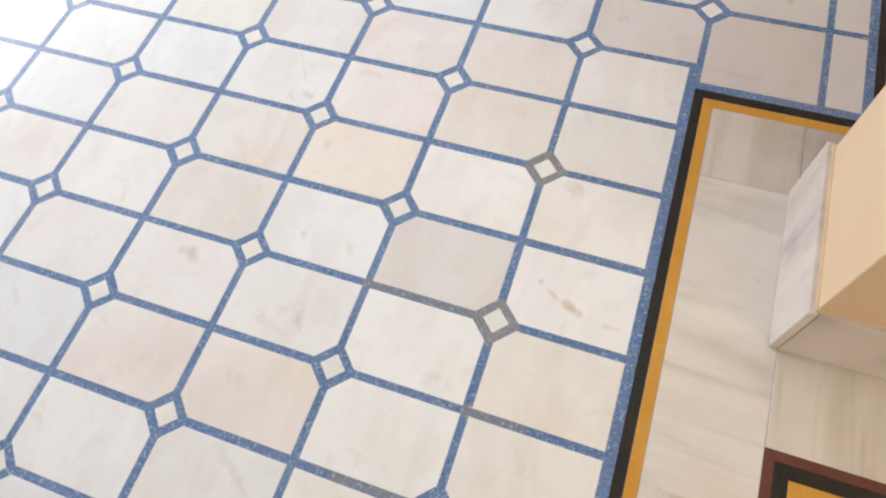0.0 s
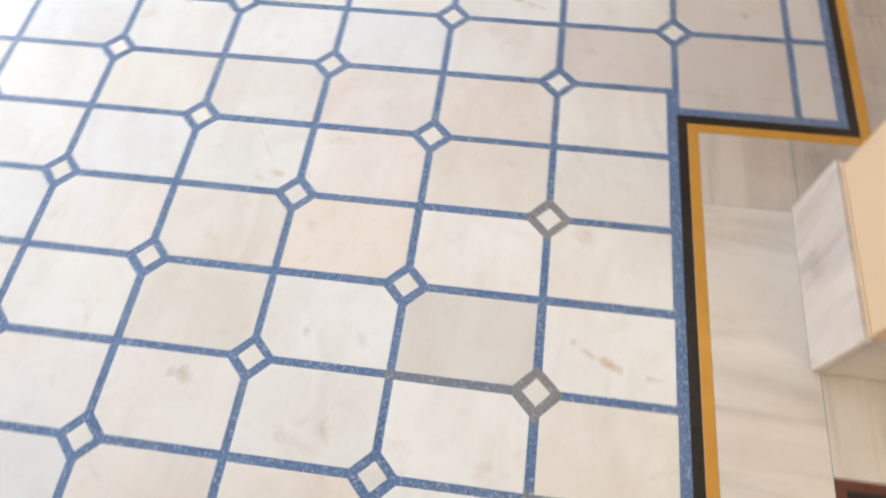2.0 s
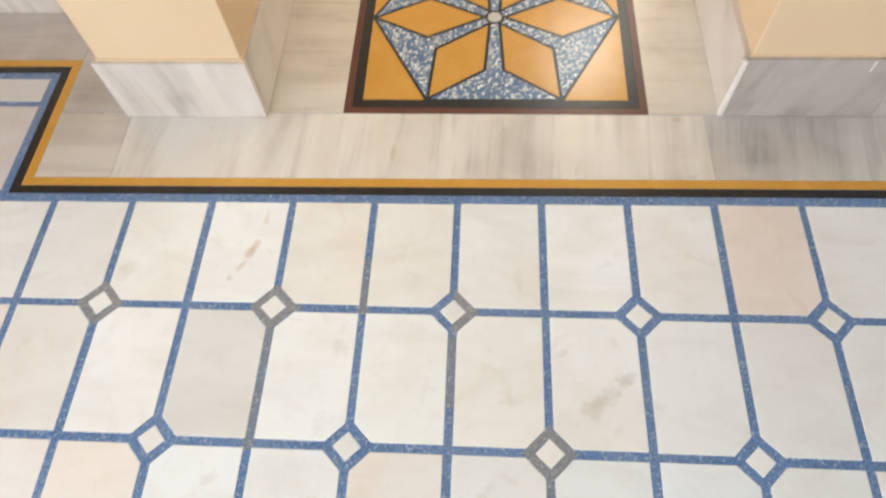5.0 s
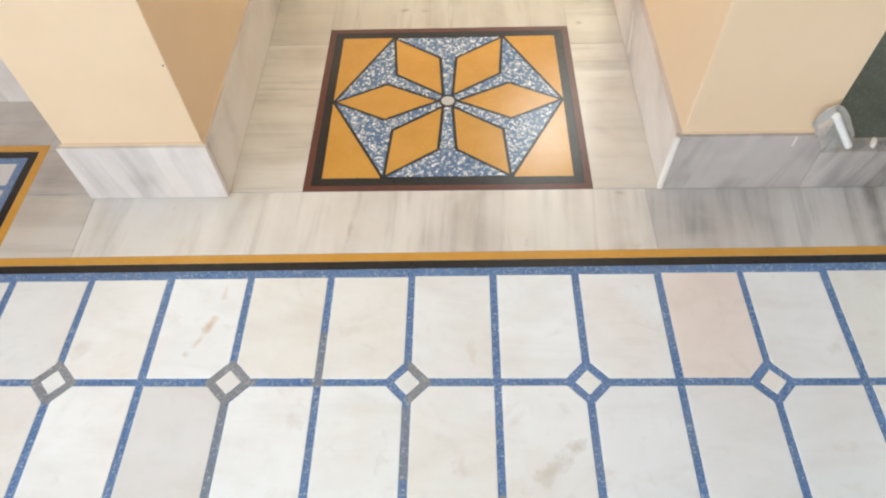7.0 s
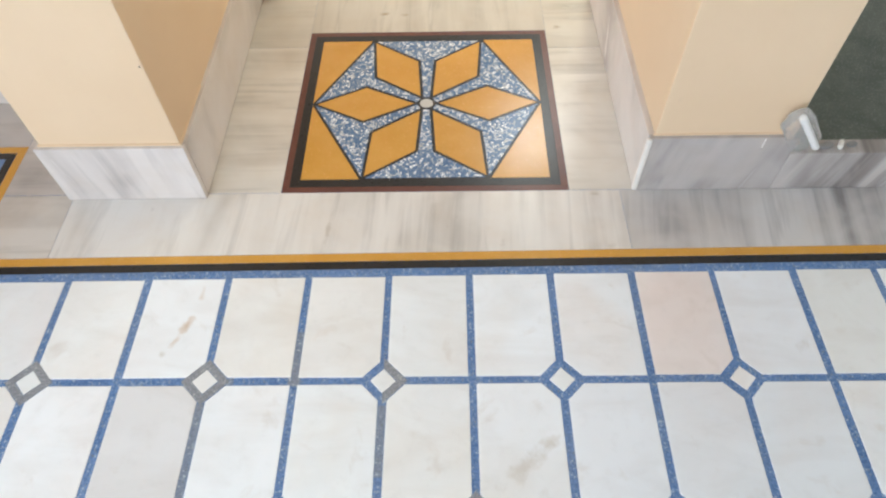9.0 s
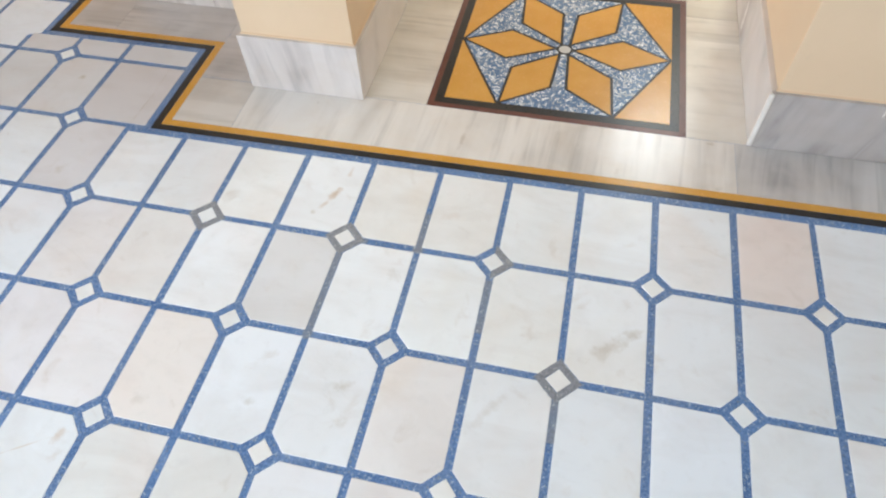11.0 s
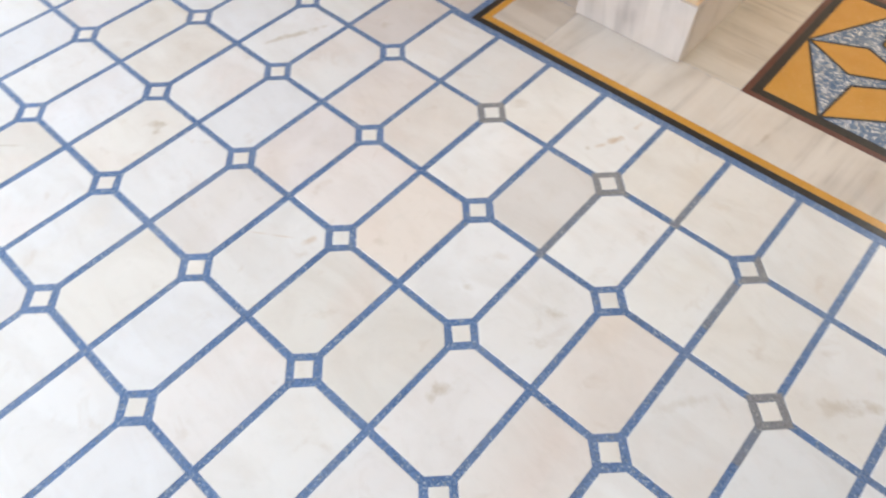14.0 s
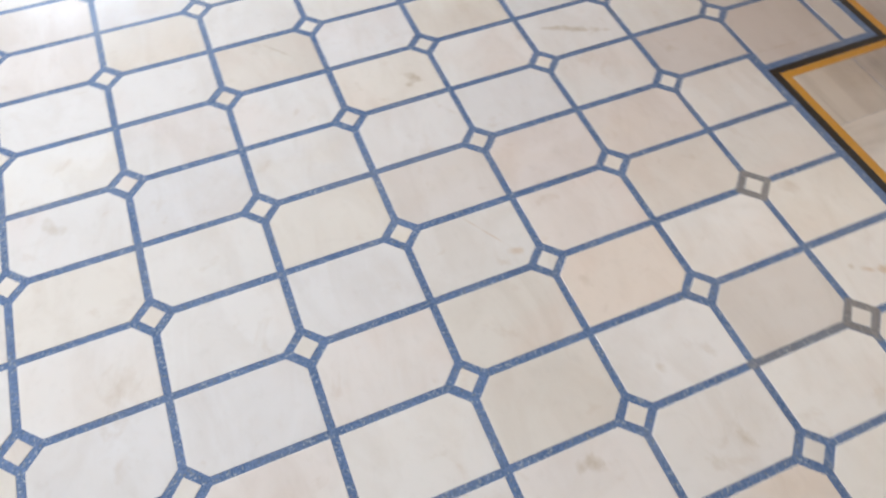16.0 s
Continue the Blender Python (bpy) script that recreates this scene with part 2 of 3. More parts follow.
def terrazzo(name, cement, deep, chip, chip_scale, amount):
    """Cast coloured cement with pale stone chips, ground flat."""
    m, n, k, bsdf = material(name)
    geo = n.new("ShaderNodeNewGeometry")
    vor = n.new("ShaderNodeTexVoronoi")
    vor.feature = "F1"
    vor.inputs["Scale"].default_value = chip_scale
    vor.inputs["Randomness"].default_value = 1.0
    warp = noise_at(n, k, geo.outputs["Position"], chip_scale * 1.3, 2)
    off = n.new("ShaderNodeVectorMath")
    off.operation = "MULTIPLY_ADD"
    grab = node(n, k, "ShaderNodeCombineXYZ", X=warp, Y=warp, Z=0.0).outputs[0]
    k.new(grab, off.inputs[0])
    off.inputs[1].default_value = (0.9 / chip_scale, -0.9 / chip_scale, 0)
    k.new(geo.outputs["Position"], off.inputs[2])
    k.new(off.outputs[0], vor.inputs["Vector"])
    pick = n.new("ShaderNodeSeparateColor")
    k.new(vor.outputs["Color"], pick.inputs[0])
    rim = n.new("ShaderNodeTexVoronoi")
    rim.feature = "DISTANCE_TO_EDGE"
    rim.inputs["Scale"].default_value = chip_scale
    k.new(off.outputs[0], rim.inputs["Vector"])
    inside = ramp(n, k, rim.outputs["Distance"], [(0.05, 0.0), (0.13, 1.0)])
    some = ramp(n, k, pick.outputs[0], [(1 - amount - 0.02, 0.0), (1 - amount, 1.0)])
    tone = ramp(n, k, pick.outputs[1], [(0.0, tuple(v * 0.45 for v in chip)), (0.6, chip), (1.0, chip)])
    big = noise_at(n, k, geo.outputs["Position"], 11.0, 3)
    fine = noise_at(n, k, geo.outputs["Position"], 240.0, 3, 0.7)
    body = mixed(n, k, ramp(n, k, big, [(0.35, 0.0), (0.7, 1.0)]), cement, deep)
    worn = ramp(n, k, noise_at(n, k, geo.outputs["Position"], 4.3, 3, 0.6), [(0.48, 0.0), (0.72, 0.6)])
    body = mixed(n, k, worn, body, tuple(0.55 * v + 0.45 * (sum(cement) / 3) + 0.035 for v in cement))
    body = mixed(n, k, ramp(n, k, fine, [(0.45, 0.0), (0.75, 0.5)]), body, tuple(min(1, v * 1.9 + 0.03) for v in cement))
    k.new(mixed(n, k, calc(n, k, "MULTIPLY", inside, some), body, tone), bsdf.inputs["Base Color"])
    k.new(ramp(n, k, fine, [(0.3, 0.22), (0.7, 0.36)]), bsdf.inputs["Roughness"])
    bsdf.inputs["Specular IOR Level"].default_value = 0.42
    return m


def cement(name, colour, second, rough=0.3):
    """Plain coloured cement, slightly clouded and scuffed."""
    m, n, k, bsdf = material(name)
    geo = n.new("ShaderNodeNewGeometry")
    big = noise_at(n, k, geo.outputs["Position"], 14.0, 4, 0.6)
    fine = noise_at(n, k, geo.outputs["Position"], 170.0, 4, 0.7)
    tint = mixed(n, k, ramp(n, k, big, [(0.35, 0.0), (0.7, 1.0)]), colour, second)
    tint = mixed(n, k, ramp(n, k, fine, [(0.58, 0.0), (0.8, 0.35)]), tint, tuple(min(1, v * 1.5 + 0.02) for v in colour))
    k.new(tint, bsdf.inputs["Base Color"])
    k.new(ramp(n, k, fine, [(0.3, rough * 0.75), (0.75, rough * 1.3)]), bsdf.inputs["Roughness"])
    bsdf.inputs["Specular IOR Level"].default_value = 0.42
    relief(n, k, bsdf, fine, 0.05, 0.001)
    return m


def wall_paint(name, colour, second):
    """Matt emulsion over trowelled plaster."""
    m, n, k, bsdf = material(name)
    geo = n.new("ShaderNodeNewGeometry")
    big = noise_at(n, k, geo.outputs["Position"], 4.0, 4, 0.6)
    fine = noise_at(n, k, geo.outputs["Position"], 60.0, 5, 0.65)
    tint = mixed(n, k, ramp(n, k, big, [(0.3, 0.0), (0.75, 1.0)]), colour, second)
    scuff = ramp(n, k, noise_at(n, k, geo.outputs["Position"], 19.0, 5, 0.7), [(0.66, 0.0), (0.76, 0.22)])
    k.new(mixed(n, k, scuff, tint, tuple(v * 0.72 for v in colour)), bsdf.inputs["Base Color"])
    bsdf.inputs["Roughness"].default_value = 0.62
    bsdf.inputs["Specular IOR Level"].default_value = 0.3
    relief(n, k, bsdf, fine, 0.12, 0.002)
    return m


MARBLE = white_marble()
BAND_Y = streaked_marble("streaked_marble_across", radians(3), (0.818, 0.771, 0.719), (0.602, 0.550, 0.493))
# Beige stone, its colour darkened further to offset the lobby lamp.
BAND_FAR_DIMMED = streaked_marble("streaked_marble_far_dimmed", 0.0, (0.620, 0.569, 0.489), (0.470, 0.418, 0.348))
# Grey stripes are the stone's own; the right side's shade is coloured in.
BAND_GREY_SHADED = streaked_marble("streaked_marble_grey_shaded", radians(8), (0.667, 0.625, 0.592), (0.329, 0.301, 0.287))
BAND_X = streaked_marble("streaked_marble_along", radians(90), (0.696, 0.644, 0.587), (0.470, 0.418, 0.371))
BAND_PASSAGE = streaked_marble("streaked_marble_passage", radians(90), (0.752, 0.700, 0.625), (0.583, 0.526, 0.451))
# Passage marble darkened in colour, since the lobby lamp overlights the rear.
BAND_REAR_DIMMED = streaked_marble("streaked_marble_rear_dimmed", radians(90), (0.658, 0.606, 0.522), (0.489, 0.437, 0.367))
# The recess's shade is put into this darker copy of the marble.
BAND_RECESS_SHADED = streaked_marble("streaked_marble_recess_shaded", radians(90), (0.611, 0.564, 0.526), (0.414, 0.371, 0.343))
SKIRT = streaked_marble("skirting_marble", radians(8), (0.710, 0.644, 0.597), (0.432, 0.381, 0.352), slope=radians(6))
# Dark bands are the stone's own; the greyer base holds the shade there.
SKIRT_SHADED = streaked_marble("skirting_marble_shaded", radians(8), (0.526, 0.475, 0.442), (0.226, 0.197, 0.183), slope=radians(-13))
BLUE = terrazzo("blue_terrazzo", (0.129, 0.217, 0.425), (0.085, 0.157, 0.328), (0.40, 0.48, 0.60), 300.0, 0.20)
GREY = terrazzo("grey_terrazzo", (0.27, 0.275, 0.295), (0.20, 0.21, 0.24), (0.5, 0.5, 0.5), 330.0, 0.12)
GREY_BLUE = terrazzo("grey_blue_terrazzo", (0.175, 0.218, 0.31), (0.235, 0.242, 0.275), (0.45, 0.50, 0.56), 260.0, 0.2)
CHIPS = terrazzo("chip_terrazzo", (0.125, 0.20, 0.35), (0.085, 0.15, 0.28), (0.95, 0.95, 0.93), 190.0, 0.44)
BLACK = cement("black_cement", (0.018, 0.018, 0.02), (0.028, 0.026, 0.026), 0.32)
OCHRE = cement("ochre_cement", (0.62, 0.32, 0.052), (0.67, 0.36, 0.072), 0.24)
RED = cement("red_cement", (0.15, 0.055, 0.04), (0.11, 0.042, 0.034), 0.32)
PAINT = wall_paint("cream_paint", (0.755, 0.575, 0.383), (0.72, 0.535, 0.345))
CEILING_PAINT = wall_paint("white_paint", (0.80, 0.78, 0.74), (0.77, 0.75, 0.71))
GREEN = cement("green_stone", (0.125, 0.14, 0.12), (0.085, 0.10, 0.085), 0.25)
STONE = cement("grey_stone", (0.20, 0.19, 0.18), (0.15, 0.145, 0.14), 0.4)
GROUT = cement("white_cement", (0.80, 0.745, 0.68), (0.70, 0.65, 0.59), 0.6)


# Shapes
def prism(points, top, bottom, chamfer=0.0006):
    """An upright slab over an outline that runs anticlockwise, its upper edge broken by a small chamfer."""
    bm = bmesh.new()
    low = [bm.verts.new((x, y, bottom)) for x, y in points]
    mid = [bm.verts.new((x, y, top - chamfer)) for x, y in points]
    high = [bm.verts.new((x, y, top)) for x, y in inset(points, chamfer)]
    n = len(points)
    bm.faces.new(high)
    for a in range(n):
        b = (a + 1) % n
        bm.faces.new((low[a], low[b], mid[b], mid[a]))
        bm.faces.new((mid[a], mid[b], high[b], high[a]))
    return bm


def inset(points, d):
    """The outline moved inwards by d."""
    out = []
    n = len(points)
    for a in range(n):
        p, q, r = Vector(points[a - 1]), Vector(points[a]), Vector(points[(a + 1) % n])
        u, v = (q - p).normalized(), (r - q).normalized()
        nu, nv = Vector((-u.y, u.x)), Vector((-v.y, v.x))
        s = nu + nv
        out.append(tuple(q + s * (d / max(0.25, s.dot(nu)))))
    return out


def rect(x0, y0, x1, y1):
    return [(x0, y0), (x1, y0), (x1, y1), (x0, y1)]


def mesh_of(name, bm, mat):
    bmesh.ops.recalc_face_normals(bm, faces=bm.faces)
    me = bpy.data.meshes.new(name)
    bm.to_mesh(me)
    bm.free()
    me.materials.append(mat)
    return me


def part(name, bm, mat, parent=None, label=""):
    ob = new(name, mesh_of(name, bm, mat))
    ob.parent = parent
    return tagged(ob, label)


def box(x0, y0, z0, x1, y1, z1, bevel=0.0, segments=2):
    bm = bmesh.new()
    bmesh.ops.create_cube(bm, size=1.0)
    for v in bm.verts:
        v.co = ((x0 + x1) / 2 + v.co.x * (x1 - x0), (y0 + y1) / 2 + v.co.y * (y1 - y0), (z0 + z1) / 2 + v.co.z * (z1 - z0))
    if bevel:
        bmesh.ops.bevel(bm, geom=list(bm.edges), offset=bevel, segments=segments, profile=0.6, affect="EDGES")
    return bm


def structure(name, bm, mat, label, category):
    return tagged(part(name, bm, mat), label, category, kind="structure")


def merge(*parts):
    out = bmesh.new()
    for bm in parts:
        me = bpy.data.meshes.new("merge")
        bm.to_mesh(me)
        bm.free()
        out.from_mesh(me)
        bpy.data.meshes.remove(me)
    return out


# Plan: slab spacing, strip widths, the border's inner line and its jogs
W, L = 0.155, 0.229
HALF = 0.0069
DIAMOND, KERNEL = 0.0365, 0.0225
B_X, B_Y2, B_X2 = -0.582, 0.522, -1.058


def row_y(j):
    """The two rows that reach into the recess are laid a little closer."""
    return j * L - 0.0032 * max(0, min(j, 2))


def border_y(x):
    """The border is laid a little askew to the slabs."""
    return 0.2146 + 0.0085 * x


B_Y = border_y(B_X)
BLUE_W, BLACK_W, OCHRE_W = 0.0170, 0.0185, 0.0200
EDGE = BLUE_W + BLACK_W + OCHRE_W
WEST, EAST, SOUTH, NORTH, HIGH = -4.6, 3.4, -4.0, 2.34, 3.0

# The large structure: ground sheet, walls, ceiling
floor = structure("floor", box(WEST, SOUTH, -0.05, EAST, NORTH, -0.0007), BLUE,
                  "polished white marble floor inlaid with blue terrazzo strips", "floor")
structure("ceiling", box(WEST - 0.2, SOUTH - 0.2, HIGH, EAST + 0.2, NORTH + 0.2, HIGH + 0.12), CEILING_PAINT, "plain white plastered ceiling", "ceiling")
structure("wall_west", merge(box(WEST - 0.2, SOUTH - 0.2, -0.05, WEST, -2.25, HIGH), box(WEST - 0.2, -0.95, -0.05, WEST, NORTH + 0.2, HIGH),
                             box(WEST - 0.2, -2.25, 2.15, WEST, -0.95, HIGH)), CEILING_PAINT, "white painted wall with a wide open doorway", "wall")
# The opening is added for the south fill lamp.
structure("wall_south", merge(box(WEST, SOUTH - 0.2, -0.05, EAST, SOUTH, 0.95), box(WEST, SOUTH - 0.2, 2.05, EAST, SOUTH, HIGH),
                              box(WEST, SOUTH - 0.2, 0.95, -3.25, SOUTH, 2.05), box(-0.25, SOUTH - 0.2, 0.95, EAST, SOUTH, 2.05)),
          CEILING_PAINT, "white painted wall with a wide added opening for a fill lamp", "wall")
structure("wall_east", box(EAST, SOUTH - 0.2, -0.05, EAST + 0.2, NORTH + 0.2, HIGH), CEILING_PAINT, "plain white painted wall", "wall")
# The small opening is added round the north source.
structure("wall_north", merge(box(WEST, NORTH, -0.05, EAST, NORTH + 0.2, 1.53), box(WEST, NORTH, 1.85, EAST, NORTH + 0.2, HIGH),
                              box(WEST, NORTH, 1.53, 0.72, NORTH + 0.2, 1.85), box(1.09, NORTH, 1.53, EAST, NORTH + 0.2, 1.85)), CEILING_PAINT, "white painted wall with a small added opening for a lamp", "wall")
# Unseen wall added to keep west light off the recess.
structure("wall_alcove", box(-2.05, -0.35, -0.0007, -1.85, NORTH, HIGH), PAINT, "added unseen cream wall that shades the recess", "wall")
# Unseen wall added to give the lobby fill lamp an opening.
structure("wall_lobby", merge(box(-0.95, 1.1505, 0.0, -0.853, 1.26, HIGH), box(-0.95, 2.22, 0.0, -0.853, NORTH, HIGH),
                              box(-0.95, 1.26, 2.08, -0.853, 2.22, HIGH)), PAINT, "added unseen cream lobby wall with an opening for the fill lamp", "wall")
structure("lintel", box(-0.092, 0.47, 2.15, 0.827, 1.15, HIGH), PAINT, "cream painted beam over the passage", "lintel")
structure("wall_recess", box(-0.851, 0.732, 0.0, -0.376, 1.15, HIGH, 0.004), PAINT, "cream painted wall set back beside the pillar", "wall")

# Pillars on both sides of the passage
SKIRT_H = 0.150


def skirting_tile(x0, y0, x1, y1, height, parent, mat):
    return part("skirting", box(x0, y0, 0.001, x1, y1, height, 0.0022), mat, parent)


pillar = tagged(new("pillar"), "cream painted square pillar with grey-veined marble skirting", "pillar", "pillars at the passage")
part("shaft", box(-0.368, 0.4275, 0.0, -0.093, 1.15, HIGH, 0.002, 3), PAINT, pillar)
skirting_tile(-0.379, 0.4165, -0.0850, 0.4295, SKIRT_H, pillar, SKIRT)
skirting_tile(-0.0955, 0.4300, -0.0840, 1.150, SKIRT_H - 0.001, pillar, SKIRT)
skirting_tile(-0.3785, 0.4300, -0.366, 0.722, SKIRT_H - 0.001, pillar, SKIRT)
part("paint_edge", box(-0.371, 0.4240, SKIRT_H - 0.001, -0.090, 0.4300, SKIRT_H + 0.0035, 0.0016), PAINT, pillar, "thick edge of cream paint")
part("paint_edge", box(-0.0955, 0.4305, SKIRT_H - 0.002, -0.0905, 0.60, SKIRT_H + 0.0025, 0.0016), PAINT, pillar, "thick edge of cream paint")
part("nail_hole", box(-0.1005, 0.4263, 0.334, -0.0977, 0.4285, 0.337, 0.0008), BLACK, pillar, "small dark nail hole")

pillar = tagged(new("pillar"), "cream painted square pillar with banded marble skirting, beside a low kerb", "pillar", "pillars at the passage")
part("shaft", box(0.827, 0.439, 0.0, 1.090, 1.15, HIGH, 0.002, 3), PAINT, pillar)
skirting_tile(0.8155, 0.4275, 1.1005, 0.441, SKIRT_H, pillar, SKIRT_SHADED)
skirting_tile(0.8145, 0.4415, 0.829, 1.145, SKIRT_H - 0.002, pillar, SKIRT)
part("paint_edge", box(0.823, 0.436, SKIRT_H - 0.001, 1.092, 0.4415, SKIRT_H + 0.0025, 0.0016), PAINT, pillar, "thick edge of cream paint")
part("cement_line", box(0.8102, 0.4242, 0.004, 0.8212, 0.4332, SKIRT_H - 0.001, 0.0036), GROUT, pillar, "white cement corner joint")

for x0, x1 in ((-0.862, -0.62), (-0.619, -0.380)):
    tagged(part("skirting", box(x0, 0.723, 0.001, x1, 0.735, SKIRT_H, 0.002), SKIRT), "grey-veined marble skirting on the recessed wall", "skirting", "wall skirting", "structure")
structure("door_jamb", box(-0.0935, 1.1535, 0.0006, -0.045, 1.215, 2.149, 0.003), PAINT, "cream painted door jamb at the end of the passage", "door frame")
kerb = structure("kerb", box(1.1010, 0.4276, 0.001, EAST - 0.002, 0.467, 0.105, 0.0025, 2), SKIRT_SHADED, "low grey-veined marble kerb beside the pillar", "kerb")
structure("floor_side", box(1.0906, 0.4676, -0.04, EAST - 0.001, NORTH - 0.001, 0.012), GREEN, "polished dark green stone floor behind the kerb", "floor")
structure("floor_passage", box(-0.85, 1.1535, -0.04, 1.0898, NORTH - 0.001, 0.0006), STONE, "dull grey stone floor beyond the passage", "floor")

# Border strips that follow the edge of the inlaid field
def corners(d):
    return [(EAST, border_y(EAST) + d), (B_X + d, B_Y + d), (B_X + d, B_Y2 + d), (B_X2 + d, B_Y2 + d), (B_X2 + d, NORTH)]


def border(name, d0, d1, mat, label, height):
    thing = tagged(new(name), label, "border", kind="structure")
    a, b = corners(d0 + 0.0004), corners(d1 - 0.0004)
    for s in range(4):
        quad = [a[s], b[s], b[s + 1], a[s + 1]]
        part("strip", prism(quad, height, -0.006, 0.0003), mat, thing)
    return thing


border("border_black", BLUE_W, BLUE_W + BLACK_W, BLACK, "black cement border strip set flush in the floor", 0.0)
border("border_ochre", BLUE_W + BLACK_W, EDGE, OCHRE, "ochre yellow cement border strip set flush in the floor", 0.0)
border("border_blue", 0.0, BLUE_W, BLUE, "blue terrazzo border strip set flush in the floor", 0.0)

# Streaked marble surround: slabs between the border, the pillars and the medallion
surround = tagged(new("surround"), "grey streaked polished marble slabs round the passage", "paving", kind="structure")
XS, YF, XF = B_X + EDGE, B_Y2 + EDGE, B_X2 + EDGE
SLABS_ACROSS = [(-0.372, None, 0.7870, 0.4310)]
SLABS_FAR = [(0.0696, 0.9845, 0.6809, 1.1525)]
SLABS_GREY_SHADED = [(0.7880, None, 1.56, 0.4310), (1.561, None, 2.3, 0.4310), (2.301, None, EAST, 0.4310)]
SLABS_ALONG = [(XS, None, -0.373, 0.431)]
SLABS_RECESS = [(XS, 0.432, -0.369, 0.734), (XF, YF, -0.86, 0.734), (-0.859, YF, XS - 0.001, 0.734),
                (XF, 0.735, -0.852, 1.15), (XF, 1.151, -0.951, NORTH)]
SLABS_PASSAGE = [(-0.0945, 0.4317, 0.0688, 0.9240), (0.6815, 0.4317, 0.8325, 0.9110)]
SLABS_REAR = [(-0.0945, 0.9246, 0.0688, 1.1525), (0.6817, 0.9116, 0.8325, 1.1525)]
for mat, slabs in ((BAND_Y, SLABS_ACROSS), (BAND_FAR_DIMMED, SLABS_FAR), (BAND_GREY_SHADED, SLABS_GREY_SHADED), (BAND_X, SLABS_ALONG), (BAND_PASSAGE, SLABS_PASSAGE), (BAND_REAR_DIMMED, SLABS_REAR), (BAND_RECESS_SHADED, SLABS_RECESS)):
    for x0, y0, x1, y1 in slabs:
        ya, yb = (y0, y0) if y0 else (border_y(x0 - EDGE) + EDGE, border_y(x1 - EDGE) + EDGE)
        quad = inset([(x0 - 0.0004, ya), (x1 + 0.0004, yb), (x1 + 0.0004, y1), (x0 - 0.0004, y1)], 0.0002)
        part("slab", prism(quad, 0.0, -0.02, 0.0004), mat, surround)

# Medallion: a six-petalled star in a hexagon, framed in black and dark red
medallion = tagged(new("medallion"), "inlaid floor panel with an ochre six-petalled star on blue terrazzo", "floor inlay")
MX0, MY0, MX1, MY1 = 0.0695, 0.4315, 0.6810, 0.9835
RED_W, FRAME_W, LINE = 0.0150, 0.0195, 0.0040


def frame_strip(name, x0, y0, x1, y1, w, mat):
    out, inn = rect(x0, y0, x1, y1), rect(x0 + w, y0 + w, x1 - w, y1 - w)
    for s in range(4):
        e = (s + 1) % 4
        part(name, prism([out[s], out[e], inn[e], inn[s]], 0.0, -0.012, 0.0002), mat, medallion)


frame_strip("red_strip", MX0, MY0, MX1, MY1, RED_W, RED)
frame_strip("black_strip", MX0 + RED_W, MY0 + RED_W, MX1 - RED_W, MY1 - RED_W, FRAME_W, BLACK)
IX0, IY0, IX1, IY1 = MX0 + RED_W + FRAME_W, MY0 + RED_W + FRAME_W, MX1 - RED_W - FRAME_W, MY1 - RED_W - FRAME_W
part("backing", box(IX0 - 0.001, IY0 - 0.001, -0.014, IX1 + 0.001, IY1 + 0.001, -0.0004), BLACK, medallion, "thin black cement outlines")
CX, CY = (IX0 + IX1) / 2, (IY0 + IY1) / 2
HW, HH = (IX1 - IX0) / 2, (IY1 - IY0) / 2
HEX = [(CX + HW, CY), (CX + 0.1390, IY1), (CX - 0.1390, IY1), (CX - HW, CY), (CX - 0.1390, IY0), (CX + 0.1390, IY0)]
CORNERS = [(IX1, IY1), None, (IX0, IY1), (IX0, IY0), None, (IX1, IY0)]
for s, c in enumerate(CORNERS):
    if c:
        tri = [HEX[s], c, HEX[(s + 1) % 6]]
        part("corner_piece", prism(inset(tri, LINE * 0.55), 0.0, -0.012, 0.0003), OCHRE, medallion)
petals = []
for hx, hy in HEX:
    ray = Vector((hx - CX, hy - CY))
    far, u = ray.length, ray.normalized()
    v = Vector((-u.y, u.x))
    c = Vector((CX, CY))
    petals.append([tuple(c + u * 0.021), tuple(c + u * 0.146 - v * 0.0618), tuple(c + u * (far - 0.003)), tuple(c + u * 0.146 + v * 0.0618)])
for p in petals:
    part("petal", prism(inset(p, LINE), 0.0, -0.012, 0.0003), OCHRE, medallion)
for s in range(6):
    a, b = petals[s], petals[(s + 1) % 6]
    web = [a[0], a[3], a[2], b[2], b[1], b[0]]
    web = [web[2], web[3], web[4], web[5], web[0], web[1]]
    area = sum(p[0] * q[1] - q[0] * p[1] for p, q in zip(web, web[1:] + web[:1]))
    web = web if area > 0 else web[::-1]
    part("web", prism(inset(web, LINE * 0.8), 0.0, -0.012, 0.0002), CHIPS, medallion, "blue terrazzo with white stone chips")
dot = [(CX + 0.0155 * math.cos(a * math.tau / 20), CY + 0.0150 * math.sin(a * math.tau / 20)) for a in range(20)]
part("centre_dot", prism(dot, 0.0006, -0.012, 0.0006), MARBLE, medallion, "round white marble centre").color = (0.62, 0.62, 0.60, 1)


